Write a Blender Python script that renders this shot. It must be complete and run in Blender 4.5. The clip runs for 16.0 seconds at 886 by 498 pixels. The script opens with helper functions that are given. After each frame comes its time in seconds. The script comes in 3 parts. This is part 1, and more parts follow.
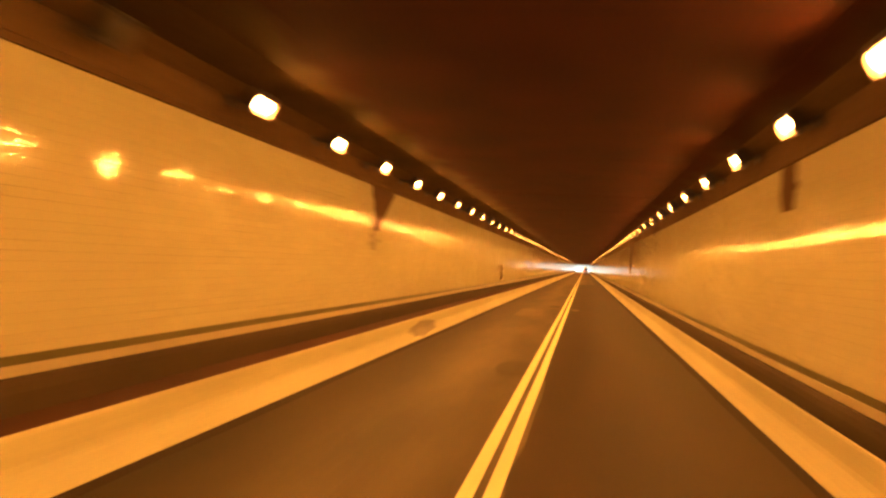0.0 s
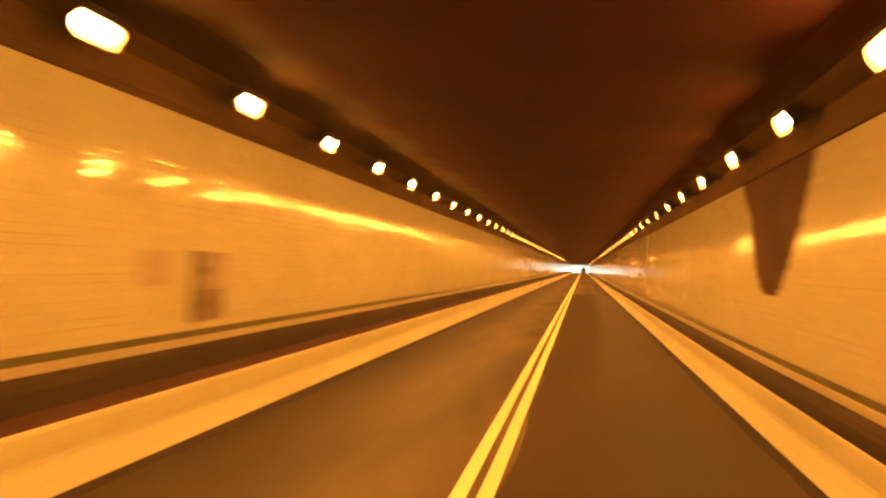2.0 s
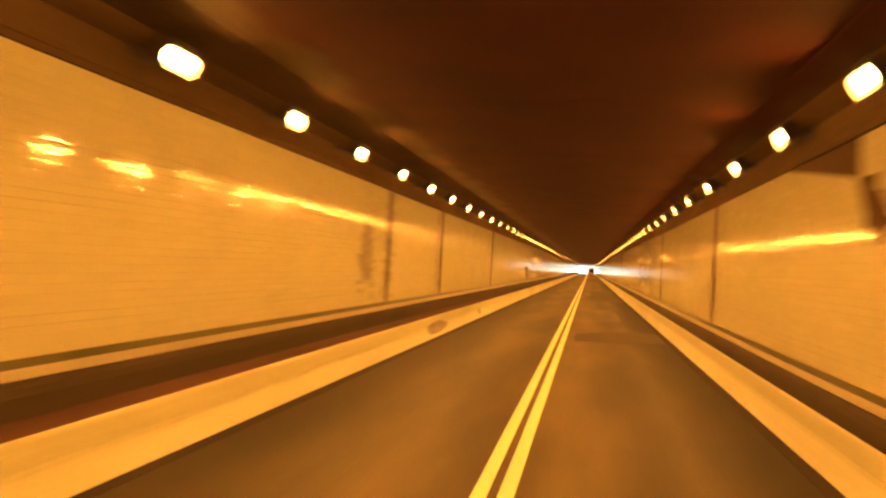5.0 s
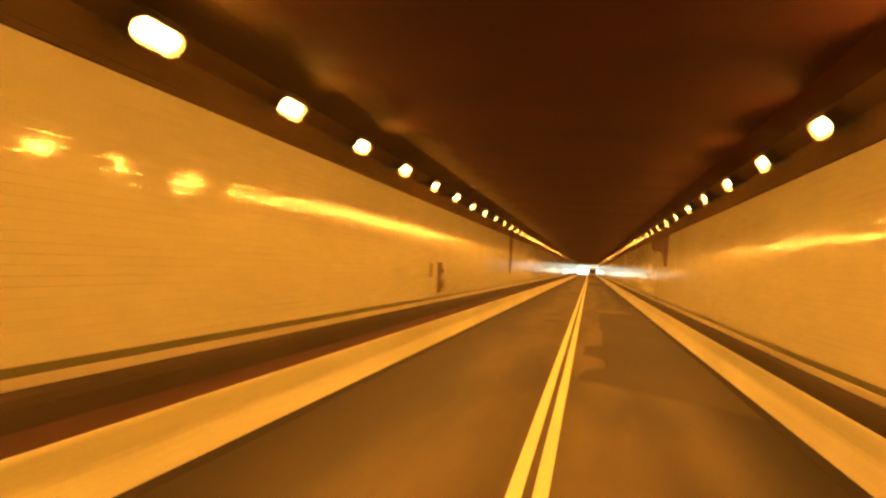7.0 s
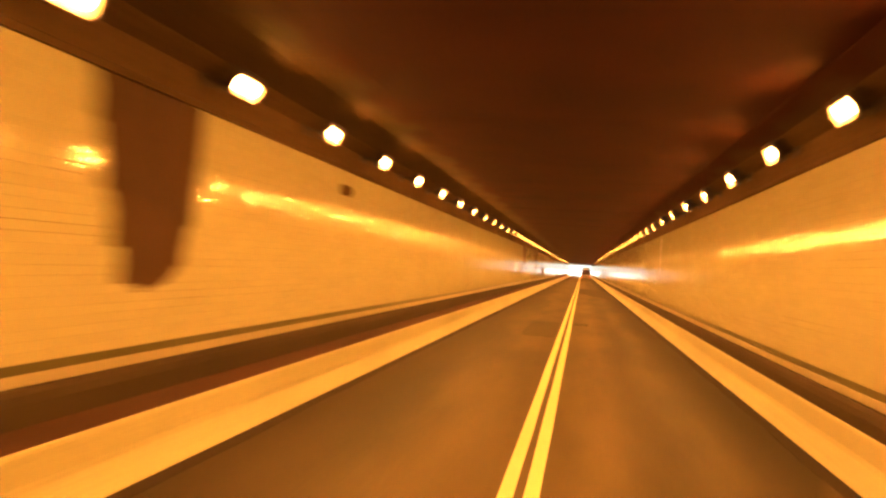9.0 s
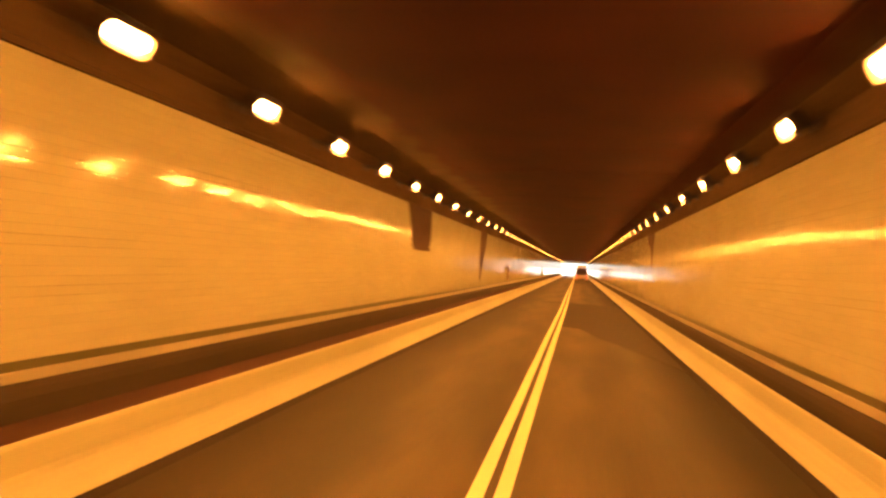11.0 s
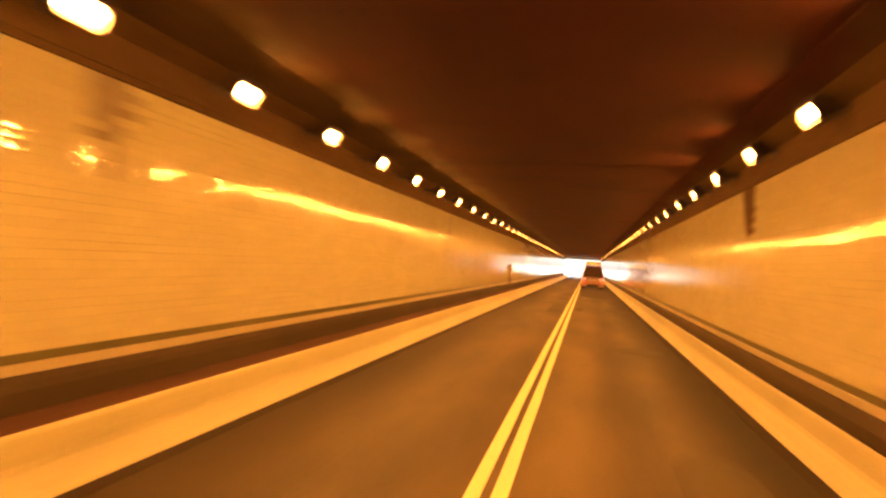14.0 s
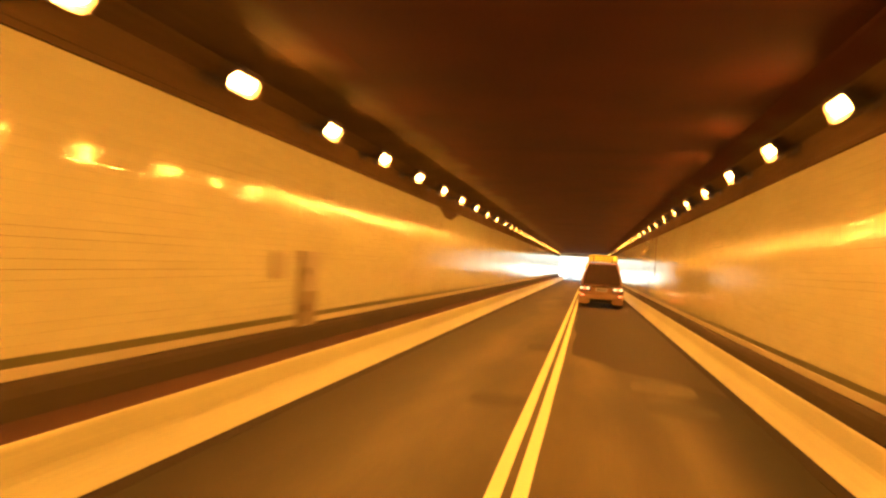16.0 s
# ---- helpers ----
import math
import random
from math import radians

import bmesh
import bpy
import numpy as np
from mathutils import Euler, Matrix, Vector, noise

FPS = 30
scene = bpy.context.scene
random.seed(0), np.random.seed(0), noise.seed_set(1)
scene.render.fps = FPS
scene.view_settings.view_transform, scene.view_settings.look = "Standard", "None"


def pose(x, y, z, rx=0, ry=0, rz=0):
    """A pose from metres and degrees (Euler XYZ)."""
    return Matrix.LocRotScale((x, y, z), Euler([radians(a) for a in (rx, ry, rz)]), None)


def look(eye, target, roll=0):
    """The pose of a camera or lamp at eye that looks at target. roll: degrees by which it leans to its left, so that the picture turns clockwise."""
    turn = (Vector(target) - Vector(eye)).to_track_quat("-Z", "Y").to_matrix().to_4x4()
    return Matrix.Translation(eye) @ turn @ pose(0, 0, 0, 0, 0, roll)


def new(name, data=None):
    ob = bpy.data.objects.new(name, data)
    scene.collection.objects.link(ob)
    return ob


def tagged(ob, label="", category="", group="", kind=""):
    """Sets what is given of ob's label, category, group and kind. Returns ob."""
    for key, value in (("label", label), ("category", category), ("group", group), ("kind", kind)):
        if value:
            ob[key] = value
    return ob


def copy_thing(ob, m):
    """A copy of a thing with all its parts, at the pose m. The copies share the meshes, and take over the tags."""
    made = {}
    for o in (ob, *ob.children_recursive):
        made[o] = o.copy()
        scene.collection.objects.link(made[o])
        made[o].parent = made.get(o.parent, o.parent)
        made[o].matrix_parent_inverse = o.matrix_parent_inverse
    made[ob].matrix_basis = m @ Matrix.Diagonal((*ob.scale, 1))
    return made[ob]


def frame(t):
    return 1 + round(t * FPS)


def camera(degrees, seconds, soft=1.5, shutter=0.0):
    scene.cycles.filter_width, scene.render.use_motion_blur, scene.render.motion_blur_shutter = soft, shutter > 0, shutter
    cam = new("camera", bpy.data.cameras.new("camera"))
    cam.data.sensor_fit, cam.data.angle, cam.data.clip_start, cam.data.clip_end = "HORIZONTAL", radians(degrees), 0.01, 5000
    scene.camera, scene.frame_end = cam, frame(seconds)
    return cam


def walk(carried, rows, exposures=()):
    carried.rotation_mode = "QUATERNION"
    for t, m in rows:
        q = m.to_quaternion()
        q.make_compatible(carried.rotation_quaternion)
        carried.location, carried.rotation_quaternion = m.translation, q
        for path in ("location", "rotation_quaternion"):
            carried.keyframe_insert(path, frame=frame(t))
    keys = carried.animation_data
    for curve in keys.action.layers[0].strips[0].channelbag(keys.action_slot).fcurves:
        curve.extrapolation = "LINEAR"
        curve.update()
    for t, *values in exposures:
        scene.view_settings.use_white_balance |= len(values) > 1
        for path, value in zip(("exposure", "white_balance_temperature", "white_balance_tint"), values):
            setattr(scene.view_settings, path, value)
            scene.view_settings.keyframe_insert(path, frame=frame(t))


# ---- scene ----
# ---------------- camera and walk ----------------
cam = camera(68.0, 16.0, soft=2.4, shutter=0.9)
PATH = (
    (0.0, pose(0.738, 0.27, 1.903, 90.99, -3.43, 12.17)),
    (0.5, pose(0.696, 7.91, 1.882, 91.28, -3.51, 12.27)),
    (1.0, pose(0.699, 15.54, 1.885, 91.37, -3.35, 12.29)),
    (1.5, pose(0.752, 23.19, 1.889, 91.27, -3.16, 12.14)),
    (2.0, pose(0.782, 30.85, 1.905, 91.09, -3.15, 11.99)),
    (2.5, pose(0.841, 38.49, 1.903, 91.19, -3.18, 12.30)),
    (3.0, pose(0.824, 46.15, 1.892, 91.13, -3.16, 12.10)),
    (5.5, pose(0.624, 84.61, 1.915, 91.02, -3.41, 12.89)),
    (6.0, pose(0.550, 92.40, 1.928, 90.96, -3.36, 13.23)),
    (6.5, pose(0.427, 100.14, 1.905, 91.16, -3.49, 12.84)),
    (7.0, pose(0.401, 107.97, 1.905, 91.09, -3.39, 12.58)),
    (7.5, pose(0.364, 115.84, 1.889, 91.22, -3.48, 12.29)),
    (8.0, pose(0.381, 123.38, 1.894, 91.31, -3.36, 12.37)),
    (8.5, pose(0.377, 131.35, 1.915, 91.08, -3.50, 12.25)),
    (9.0, pose(0.408, 139.32, 1.910, 91.14, -3.55, 11.98)),
    (11.5, pose(0.661, 179.39, 1.915, 91.10, -3.29, 11.57)),
    (12.0, pose(0.683, 187.35, 1.898, 90.92, -3.43, 11.51)),
    (12.5, pose(0.685, 195.32, 1.891, 91.06, -3.43, 11.52)),
    (13.0, pose(0.704, 203.23, 1.900, 91.08, -3.24, 11.69)),
    (13.5, pose(0.752, 211.15, 1.905, 90.97, -3.36, 12.25)),
    (14.0, pose(0.698, 218.97, 1.895, 90.94, -3.58, 12.41)),
    (14.5, pose(0.638, 226.77, 1.894, 90.92, -3.69, 12.42)),
    (15.0, pose(0.612, 234.51, 1.895, 91.12, -3.62, 12.71)),
    (15.5, pose(0.563, 242.20, 1.901, 91.02, -3.79, 12.73)),
    (16.0, pose(0.533, 249.77, 1.907, 90.86, -3.78, 12.44)),
)
walk(cam, PATH, exposures=(
    (0.0, 2.99, 6380, 11), (1.0, 3.07, 6500, 10), (2.0, 3.08, 6500, 7), (3.0, 3.11, 6500, 5), (5.5, 3.06, 6250, -2), (6.0, 3.04, 6350, -1),
    (7.0, 2.90, 6500, -9), (7.5, 3.08, 6500, 3), (9.0, 3.18, 6500, 10), (11.5, 3.04, 6500, 13), (13.0, 3.05, 6500, 15), (14.0, 3.12, 6500, 14),
    (15.0, 3.13, 6500, 1), (16.0, 3.11, 6250, -3)))

# ---------------- world, sun ----------------
world = bpy.data.worlds.new("daylight")
scene.world = world
world.use_nodes = True
wn = world.node_tree.nodes
wl = world.node_tree.links
sky = wn.new("ShaderNodeTexSky")
sky.sky_type = "NISHITA"
sky.sun_disc = False
sky.sun_elevation = radians(52)
sky.sun_rotation = radians(120)
sky.altitude = 200
sky.air_density, sky.dust_density = 1.0, 3.0
wl.new(sky.outputs[0], wn["Background"].inputs[0])
wn["Background"].inputs[1].default_value = 0.15

sun_data = bpy.data.lights.new("sun", "SUN")
sun_data.energy, sun_data.angle, sun_data.color = 4.0, radians(0.5), (1.0, 0.975, 0.94)
sun = new("sun", sun_data)
sun.matrix_world = look((60, 395, 90), (0, 360, 0))

# ---------------- tunnel plan, metres ----------------
Y0, Y1 = -30.0, 358.3            # back end, exit portal
WL, WR = -4.02, 3.425            # tile faces of the side walls
Z_BAND, Z_TOP = 0.863, 3.498     # lower and upper edge of the tiling
KL, KR = -2.961, 3.018           # feet of the kerbs
Z_KERB, Z_WALK = 0.51, 0.36
Z_CEIL = 4.16
LAMP_STEP, LAMP_SHIFT = 2.761, 0.284
LAMP_L, LAMP_R, LAMP_Z = -3.551, 3.067, 3.80
COURSES = 29
PILLOW = 0.011                   # slope of the glaze at the upper and lower edge of a tile
TILE_W, TILE_H = 0.152, (Z_TOP - Z_BAND) / COURSES
LAMP_POWER = 131.0
BULGE = 0.022                    # how far the lamp glass stands out
RIM_POWER = 0.05


# ---------------- materials ----------------
def nodes_of(m):
    m.use_nodes = True
    return m.node_tree.nodes, m.node_tree.links, m.node_tree.nodes["Principled BSDF"]


def surface(name, low, high, rough=(0.6, 0.8), metal=0.0, scale=3.0, fine=40.0, bump=0.1, stretch=(1, 1, 1),
            island=0.0, spread=(0.3, 0.7), coat=0.0, spec=0.5):
    """Two-scale mottled surface between the colours low and high, with relief."""
    m = bpy.data.materials.new(name)
    n, l, bsdf = nodes_of(m)
    geo = n.new("ShaderNodeNewGeometry")
    mp = n.new("ShaderNodeMapping")
    mp.inputs["Scale"].default_value = stretch
    l.new(geo.outputs["Position"], mp.inputs["Vector"])
    big, small = n.new("ShaderNodeTexNoise"), n.new("ShaderNodeTexNoise")
    big.inputs["Scale"].default_value, big.inputs["Detail"].default_value = scale, 5
    small.inputs["Scale"].default_value, small.inputs["Detail"].default_value = fine, 4
    l.new(mp.outputs[0], big.inputs["Vector"])
    l.new(mp.outputs[0], small.inputs["Vector"])
    mix = n.new("ShaderNodeMath")
    mix.operation = "MULTIPLY_ADD"
    mix.inputs[1].default_value = 0.35
    l.new(small.outputs["Fac"], mix.inputs[0])
    half = n.new("ShaderNodeMath")
    half.operation = "MULTIPLY"
    half.inputs[1].default_value = 0.65
    l.new(big.outputs["Fac"], half.inputs[0])
    l.new(half.outputs[0], mix.inputs[2])
    fac = mix.outputs[0]
    if island:
        add = n.new("ShaderNodeMath")
        add.operation = "MULTIPLY_ADD"
        add.inputs[1].default_value = island
        l.new(geo.outputs["Random Per Island"], add.inputs[0])
        off = n.new("ShaderNodeMath")
        off.operation = "ADD"
        off.inputs[1].default_value = -island / 2
        l.new(fac, off.inputs[0])
        l.new(off.outputs[0], add.inputs[2])
        fac = add.outputs[0]
    ramp = n.new("ShaderNodeValToRGB")
    ramp.color_ramp.elements[0].position, ramp.color_ramp.elements[1].position = spread
    ramp.color_ramp.elements[0].color, ramp.color_ramp.elements[1].color = (*low, 1), (*high, 1)
    l.new(fac, ramp.inputs["Fac"])
    l.new(ramp.outputs["Color"], bsdf.inputs["Base Color"])
    rr = n.new("ShaderNodeMapRange")
    rr.inputs["To Min"].default_value, rr.inputs["To Max"].default_value = rough
    l.new(fac, rr.inputs["Value"])
    l.new(rr.outputs[0], bsdf.inputs["Roughness"])
    bsdf.inputs["Metallic"].default_value = metal
    bsdf.inputs["Coat Weight"].default_value = coat
    bsdf.inputs["Specular IOR Level"].default_value = spec
    if bump:
        bp = n.new("ShaderNodeBump")
        bp.inputs["Strength"].default_value = bump
        bp.inputs["Distance"].default_value = 0.01
        l.new(small.outputs["Fac"], bp.inputs["Height"])
        l.new(bp.outputs[0], bsdf.inputs["Normal"])
    return m


def glowing(name, colour, strength, base=(0.8, 0.8, 0.8)):
    m = bpy.data.materials.new(name)
    n, l, bsdf = nodes_of(m)
    bsdf.inputs["Base Color"].default_value = (*base, 1)
    bsdf.inputs["Emission Color"].default_value = (*colour, 1)
    bsdf.inputs["Emission Strength"].default_value = strength
    bsdf.inputs["Roughness"].default_value = 0.3
    return m


# tone of the asphalt across the road, darkest at the kerbs: x in metres, gain
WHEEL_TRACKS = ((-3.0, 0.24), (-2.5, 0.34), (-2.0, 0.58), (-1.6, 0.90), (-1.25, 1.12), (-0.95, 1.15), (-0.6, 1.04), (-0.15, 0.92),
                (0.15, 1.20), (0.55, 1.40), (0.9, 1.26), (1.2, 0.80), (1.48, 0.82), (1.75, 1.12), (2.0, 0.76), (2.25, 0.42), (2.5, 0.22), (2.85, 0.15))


def asphalt(name, tracked=True, tone=1.0, low=(0.067, 0.053, 0.028), high=(0.142, 0.112, 0.058)):
    """Worn asphalt: pale polished wheel tracks, dark binder between them, darker and browner towards the kerbs."""
    m = surface(name, tuple(tone * c for c in low), tuple(tone * c for c in high), rough=(0.5, 0.75), scale=0.9, fine=90.0,
                bump=0.35, stretch=(1.0, 0.22, 1.0), spread=(0.40, 0.60), spec=0.3)
    if not tracked:
        return m
    n, l, bsdf = nodes_of(m)
    geo = n["Geometry"]
    # the tracks wander a little along the road
    wander = n.new("ShaderNodeTexNoise")
    wander.inputs["Scale"].default_value, wander.inputs["Detail"].default_value = 1.0, 3.0
    mp = n.new("ShaderNodeMapping")
    mp.inputs["Scale"].default_value = (0.6, 0.11, 1.0)
    l.new(geo.outputs["Position"], mp.inputs["Vector"])
    l.new(mp.outputs[0], wander.inputs["Vector"])
    sep = n.new("ShaderNodeSeparateXYZ")
    l.new(geo.outputs["Position"], sep.inputs[0])
    shift = n.new("ShaderNodeMath")
    shift.operation = "MULTIPLY_ADD"
    shift.inputs[1].default_value = 0.7
    l.new(wander.outputs["Fac"], shift.inputs[0])
    l.new(sep.outputs["X"], shift.inputs[2])
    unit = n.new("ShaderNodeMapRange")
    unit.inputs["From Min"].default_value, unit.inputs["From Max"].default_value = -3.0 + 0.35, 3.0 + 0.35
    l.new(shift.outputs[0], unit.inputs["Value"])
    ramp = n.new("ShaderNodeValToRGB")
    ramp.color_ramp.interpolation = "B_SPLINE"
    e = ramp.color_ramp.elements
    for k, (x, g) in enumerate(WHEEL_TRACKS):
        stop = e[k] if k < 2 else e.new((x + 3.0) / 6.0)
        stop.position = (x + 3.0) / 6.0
        warm = min(1.0, g)      # the lower gains are browner
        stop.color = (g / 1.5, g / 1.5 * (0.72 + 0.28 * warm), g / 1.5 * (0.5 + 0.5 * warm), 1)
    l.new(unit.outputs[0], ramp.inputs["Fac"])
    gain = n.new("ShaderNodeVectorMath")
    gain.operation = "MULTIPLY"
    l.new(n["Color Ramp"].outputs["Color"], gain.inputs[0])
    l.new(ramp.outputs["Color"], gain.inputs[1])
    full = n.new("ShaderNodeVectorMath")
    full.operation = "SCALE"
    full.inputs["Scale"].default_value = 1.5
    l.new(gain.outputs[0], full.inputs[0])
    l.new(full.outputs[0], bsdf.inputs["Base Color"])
    return m


M_TILE = surface("glazed_tile", (0.575, 0.555, 0.35), (0.745, 0.725, 0.475), rough=(0.048, 0.088), spec=0.68, scale=0.5, fine=9.0, bump=0.05,
                 island=0.3, spread=(0.1, 0.9))


def ripple(m, depth):
    """Long shallow waves in the glaze, running along the courses."""
    n, l, bsdf = nodes_of(m)
    mp = n.new("ShaderNodeMapping")
    mp.inputs["Scale"].default_value = (1.0, 1.3, 38.0)
    l.new(n["Geometry"].outputs["Position"], mp.inputs["Vector"])
    tex = n.new("ShaderNodeTexNoise")
    tex.inputs["Scale"].default_value, tex.inputs["Detail"].default_value = 1.0, 1.0
    l.new(mp.outputs[0], tex.inputs["Vector"])
    bp = n.new("ShaderNodeBump")
    bp.inputs["Strength"].default_value, bp.inputs["Distance"].default_value = 1.0, depth
    l.new(tex.outputs["Fac"], bp.inputs["Height"])
    l.new(n["Bump"].outputs[0], bp.inputs["Normal"])
    l.new(bp.outputs[0], bsdf.inputs["Normal"])


ripple(M_TILE, 0.0002)
M_TILE_DIRTY = surface("sooty_tile", (0.24, 0.205, 0.145), (0.43, 0.38, 0.30), spec=0.2, rough=(0.5, 0.7), scale=1.2, fine=14.0, bump=0.05,
                       island=0.4, spread=(0.2, 0.8), stretch=(1, 1, 0.3))
M_BAND = surface("dark_green_tile", (0.10, 0.10, 0.045), (0.17, 0.165, 0.08), rough=(0.3, 0.45), scale=1.0, fine=20.0, bump=0.05)
M_PALE = surface("pale_band", (0.46, 0.42, 0.29), (0.62, 0.57, 0.40), rough=(0.4, 0.6), scale=0.8, fine=25.0, bump=0.1)
M_MORTAR = surface("bare_mortar", (0.058, 0.030, 0.016), (0.125, 0.066, 0.036), rough=(0.75, 0.95), scale=1.6, fine=30.0, bump=0.6)
M_KERB = surface("kerb_concrete", (0.52, 0.50, 0.29), (0.78, 0.77, 0.47), rough=(0.38, 0.6), scale=0.7, fine=30.0, bump=0.25,
                 stretch=(1, 0.3, 1.4))
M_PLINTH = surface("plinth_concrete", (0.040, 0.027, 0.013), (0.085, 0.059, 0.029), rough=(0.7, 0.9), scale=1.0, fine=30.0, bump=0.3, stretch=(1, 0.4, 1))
M_WALK = surface("walkway_concrete", (0.060, 0.024, 0.014), (0.120, 0.050, 0.028), rough=(0.7, 0.9), scale=1.0, fine=30.0, bump=0.3)
M_SOOT = surface("sooty_concrete", (0.034, 0.0098, 0.007), (0.073, 0.0208, 0.0145), rough=(0.75, 0.95), scale=0.7, fine=12.0, bump=0.4, spec=0.12)
M_HAUNCH = surface("grimy_concrete", (0.046, 0.030, 0.0155), (0.108, 0.069, 0.037), rough=(0.75, 0.95), scale=0.8, fine=12.0, bump=0.4, spec=0.12)
# cornice concrete, lifted so that its colour carries some of the lamps' haze
M_CORNICE = surface("stained_concrete", (0.075, 0.047, 0.023), (0.18, 0.115, 0.058), rough=(0.75, 0.95), scale=0.8, fine=12.0, bump=0.4, spec=0.12, stretch=(1, 0.35, 1))


def sooted(m, low, high):
    """Ceiling soot creeping over the inner edge of the haunches, with a cloudy border."""
    n, l, bsdf = nodes_of(m)
    sep = n.new("ShaderNodeSeparateXYZ")
    l.new(n["Geometry"].outputs["Position"], sep.inputs[0])
    mid = n.new("ShaderNodeMath")
    mid.operation = "ADD"
    mid.inputs[1].default_value = -0.222
    l.new(sep.outputs["X"], mid.inputs[0])
    out = n.new("ShaderNodeMath")
    out.operation = "ABSOLUTE"
    l.new(mid.outputs[0], out.inputs[0])
    cloud = n.new("ShaderNodeTexNoise")
    cloud.inputs["Scale"].default_value, cloud.inputs["Detail"].default_value = 1.1, 5.0
    l.new(n["Geometry"].outputs["Position"], cloud.inputs["Vector"])
    edge = n.new("ShaderNodeMath")
    edge.operation = "MULTIPLY_ADD"
    edge.inputs[1].default_value = 1.1
    l.new(cloud.outputs["Fac"], edge.inputs[0])
    l.new(out.outputs[0], edge.inputs[2])
    rng = n.new("ShaderNodeMapRange")
    rng.interpolation_type = "SMOOTHSTEP"
    rng.inputs["From Min"].default_value, rng.inputs["From Max"].default_value = 3.12, 3.62
    l.new(edge.outputs[0], rng.inputs["Value"])
    soot = n.new("ShaderNodeMix")
    soot.data_type = "RGBA"
    tone = n.new("ShaderNodeMix")
    tone.data_type = "RGBA"
    tone.inputs[6].default_value, tone.inputs[7].default_value = (*low, 1), (*high, 1)
    l.new(n["Noise Texture"].outputs["Fac"], tone.inputs[0])
    l.new(rng.outputs[0], soot.inputs[0])
    l.new(tone.outputs[2], soot.inputs[6])
    l.new(n["Color Ramp"].outputs["Color"], soot.inputs[7])
    l.new(soot.outputs[2], bsdf.inputs["Base Color"])


sooted(M_HAUNCH, (0.034, 0.0098, 0.007), (0.073, 0.0208, 0.0145))
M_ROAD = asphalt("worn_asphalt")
M_NEWASP = asphalt("new_asphalt", tracked=False, low=(0.030, 0.0190, 0.0085), high=(0.060, 0.0385, 0.018))
M_GREYASP = asphalt("weathered_asphalt", tracked=False, low=(0.044, 0.031, 0.015), high=(0.086, 0.061, 0.030))
M_DARKASP = asphalt("patch_asphalt", tracked=False, tone=0.66)
M_PALEASP = asphalt("polished_asphalt", tracked=False, tone=1.3)
M_GUTTER = surface("dark_gutter", (0.020, 0.0125, 0.009), (0.042, 0.028, 0.021), rough=(0.6, 0.85), scale=2.0, fine=60.0, bump=0.3, spec=0.25)
M_STAIN = surface("oily_stain", (0.22, 0.19, 0.13), (0.40, 0.36, 0.26), rough=(0.4, 0.6), scale=2.5, fine=30.0, bump=0.2)
M_YELLOW = surface("yellow_paint", (0.88, 0.88, 0.46), (0.96, 0.96, 0.64), rough=(0.4, 0.6), scale=1.2, fine=50.0, bump=0.15,
                   stretch=(1, 0.3, 1))
M_METAL = surface("grey_metal", (0.06, 0.055, 0.05), (0.12, 0.11, 0.10), rough=(0.45, 0.65), metal=0.6, scale=4.0, fine=40.0)
M_CABINET = surface("cabinet_paint", (0.36, 0.29, 0.20), (0.47, 0.40, 0.29), rough=(0.4, 0.55), scale=3.0, fine=30.0)
M_DOOR_DARK = surface("dark_door_paint", (0.22, 0.165, 0.10), (0.32, 0.25, 0.16), rough=(0.4, 0.55), scale=3.0, fine=30.0)
M_CALLBOX = surface("call_box_paint", (0.46, 0.40, 0.27), (0.56, 0.50, 0.35), rough=(0.4, 0.55), scale=3.0, fine=30.0)
M_LAMP = glowing("sodium_lens", (1.0, 0.354, 0.053), LAMP_POWER)
M_RIM = glowing("sodium_diffuser", (1.0, 0.56, 0.20), RIM_POWER, base=(0.05, 0.045, 0.04))
M_CAR = surface("copper_paint", (0.40, 0.25, 0.16), (0.50, 0.32, 0.21), rough=(0.25, 0.35), metal=0.4, scale=2.0, fine=30.0,
                bump=0.0, coat=0.6)
M_CHROME = surface("chrome", (0.75, 0.72, 0.68), (0.85, 0.82, 0.78), rough=(0.12, 0.25), metal=1.0, scale=3.0, fine=30.0, bump=0.0)
M_RUBBER = surface("rubber", (0.015, 0.015, 0.015), (0.03, 0.03, 0.03), rough=(0.7, 0.9), scale=10.0, fine=60.0)
M_GLASS = surface("tinted_glass", (0.05, 0.034, 0.03), (0.075, 0.052, 0.046), rough=(0.05, 0.1), scale=1.0, fine=4.0, bump=0.0)
M_PLASTIC = surface("dark_plastic", (0.025, 0.024, 0.022), (0.045, 0.042, 0.04), rough=(0.5, 0.7), scale=5.0, fine=60.0)
M_TAIL = glowing("tail_lens", (1.0, 0.10, 0.03), 0.9, base=(0.5, 0.05, 0.03))
M_BACKLENS = glowing("pale_lens", (1.0, 0.55, 0.25), 0.22)
M_CARGO = surface("yellow_plastic", (0.80, 0.68, 0.10), (0.92, 0.80, 0.18), rough=(0.4, 0.55), scale=2.0, fine=20.0)
M_PLATE = surface("plate_white", (0.62, 0.62, 0.58), (0.75, 0.75, 0.7), rough=(0.4, 0.5), scale=8.0, fine=40.0, bump=0.0)
M_GROUND = surface("dry_earth", (0.22, 0.19, 0.13), (0.42, 0.38, 0.28), rough=(0.8, 0.95), scale=0.15, fine=4.0, bump=0.3)
M_CONC = surface("portal_concrete", (0.30, 0.29, 0.27), (0.45, 0.44, 0.41), rough=(0.7, 0.9), scale=0.6, fine=15.0, bump=0.3)


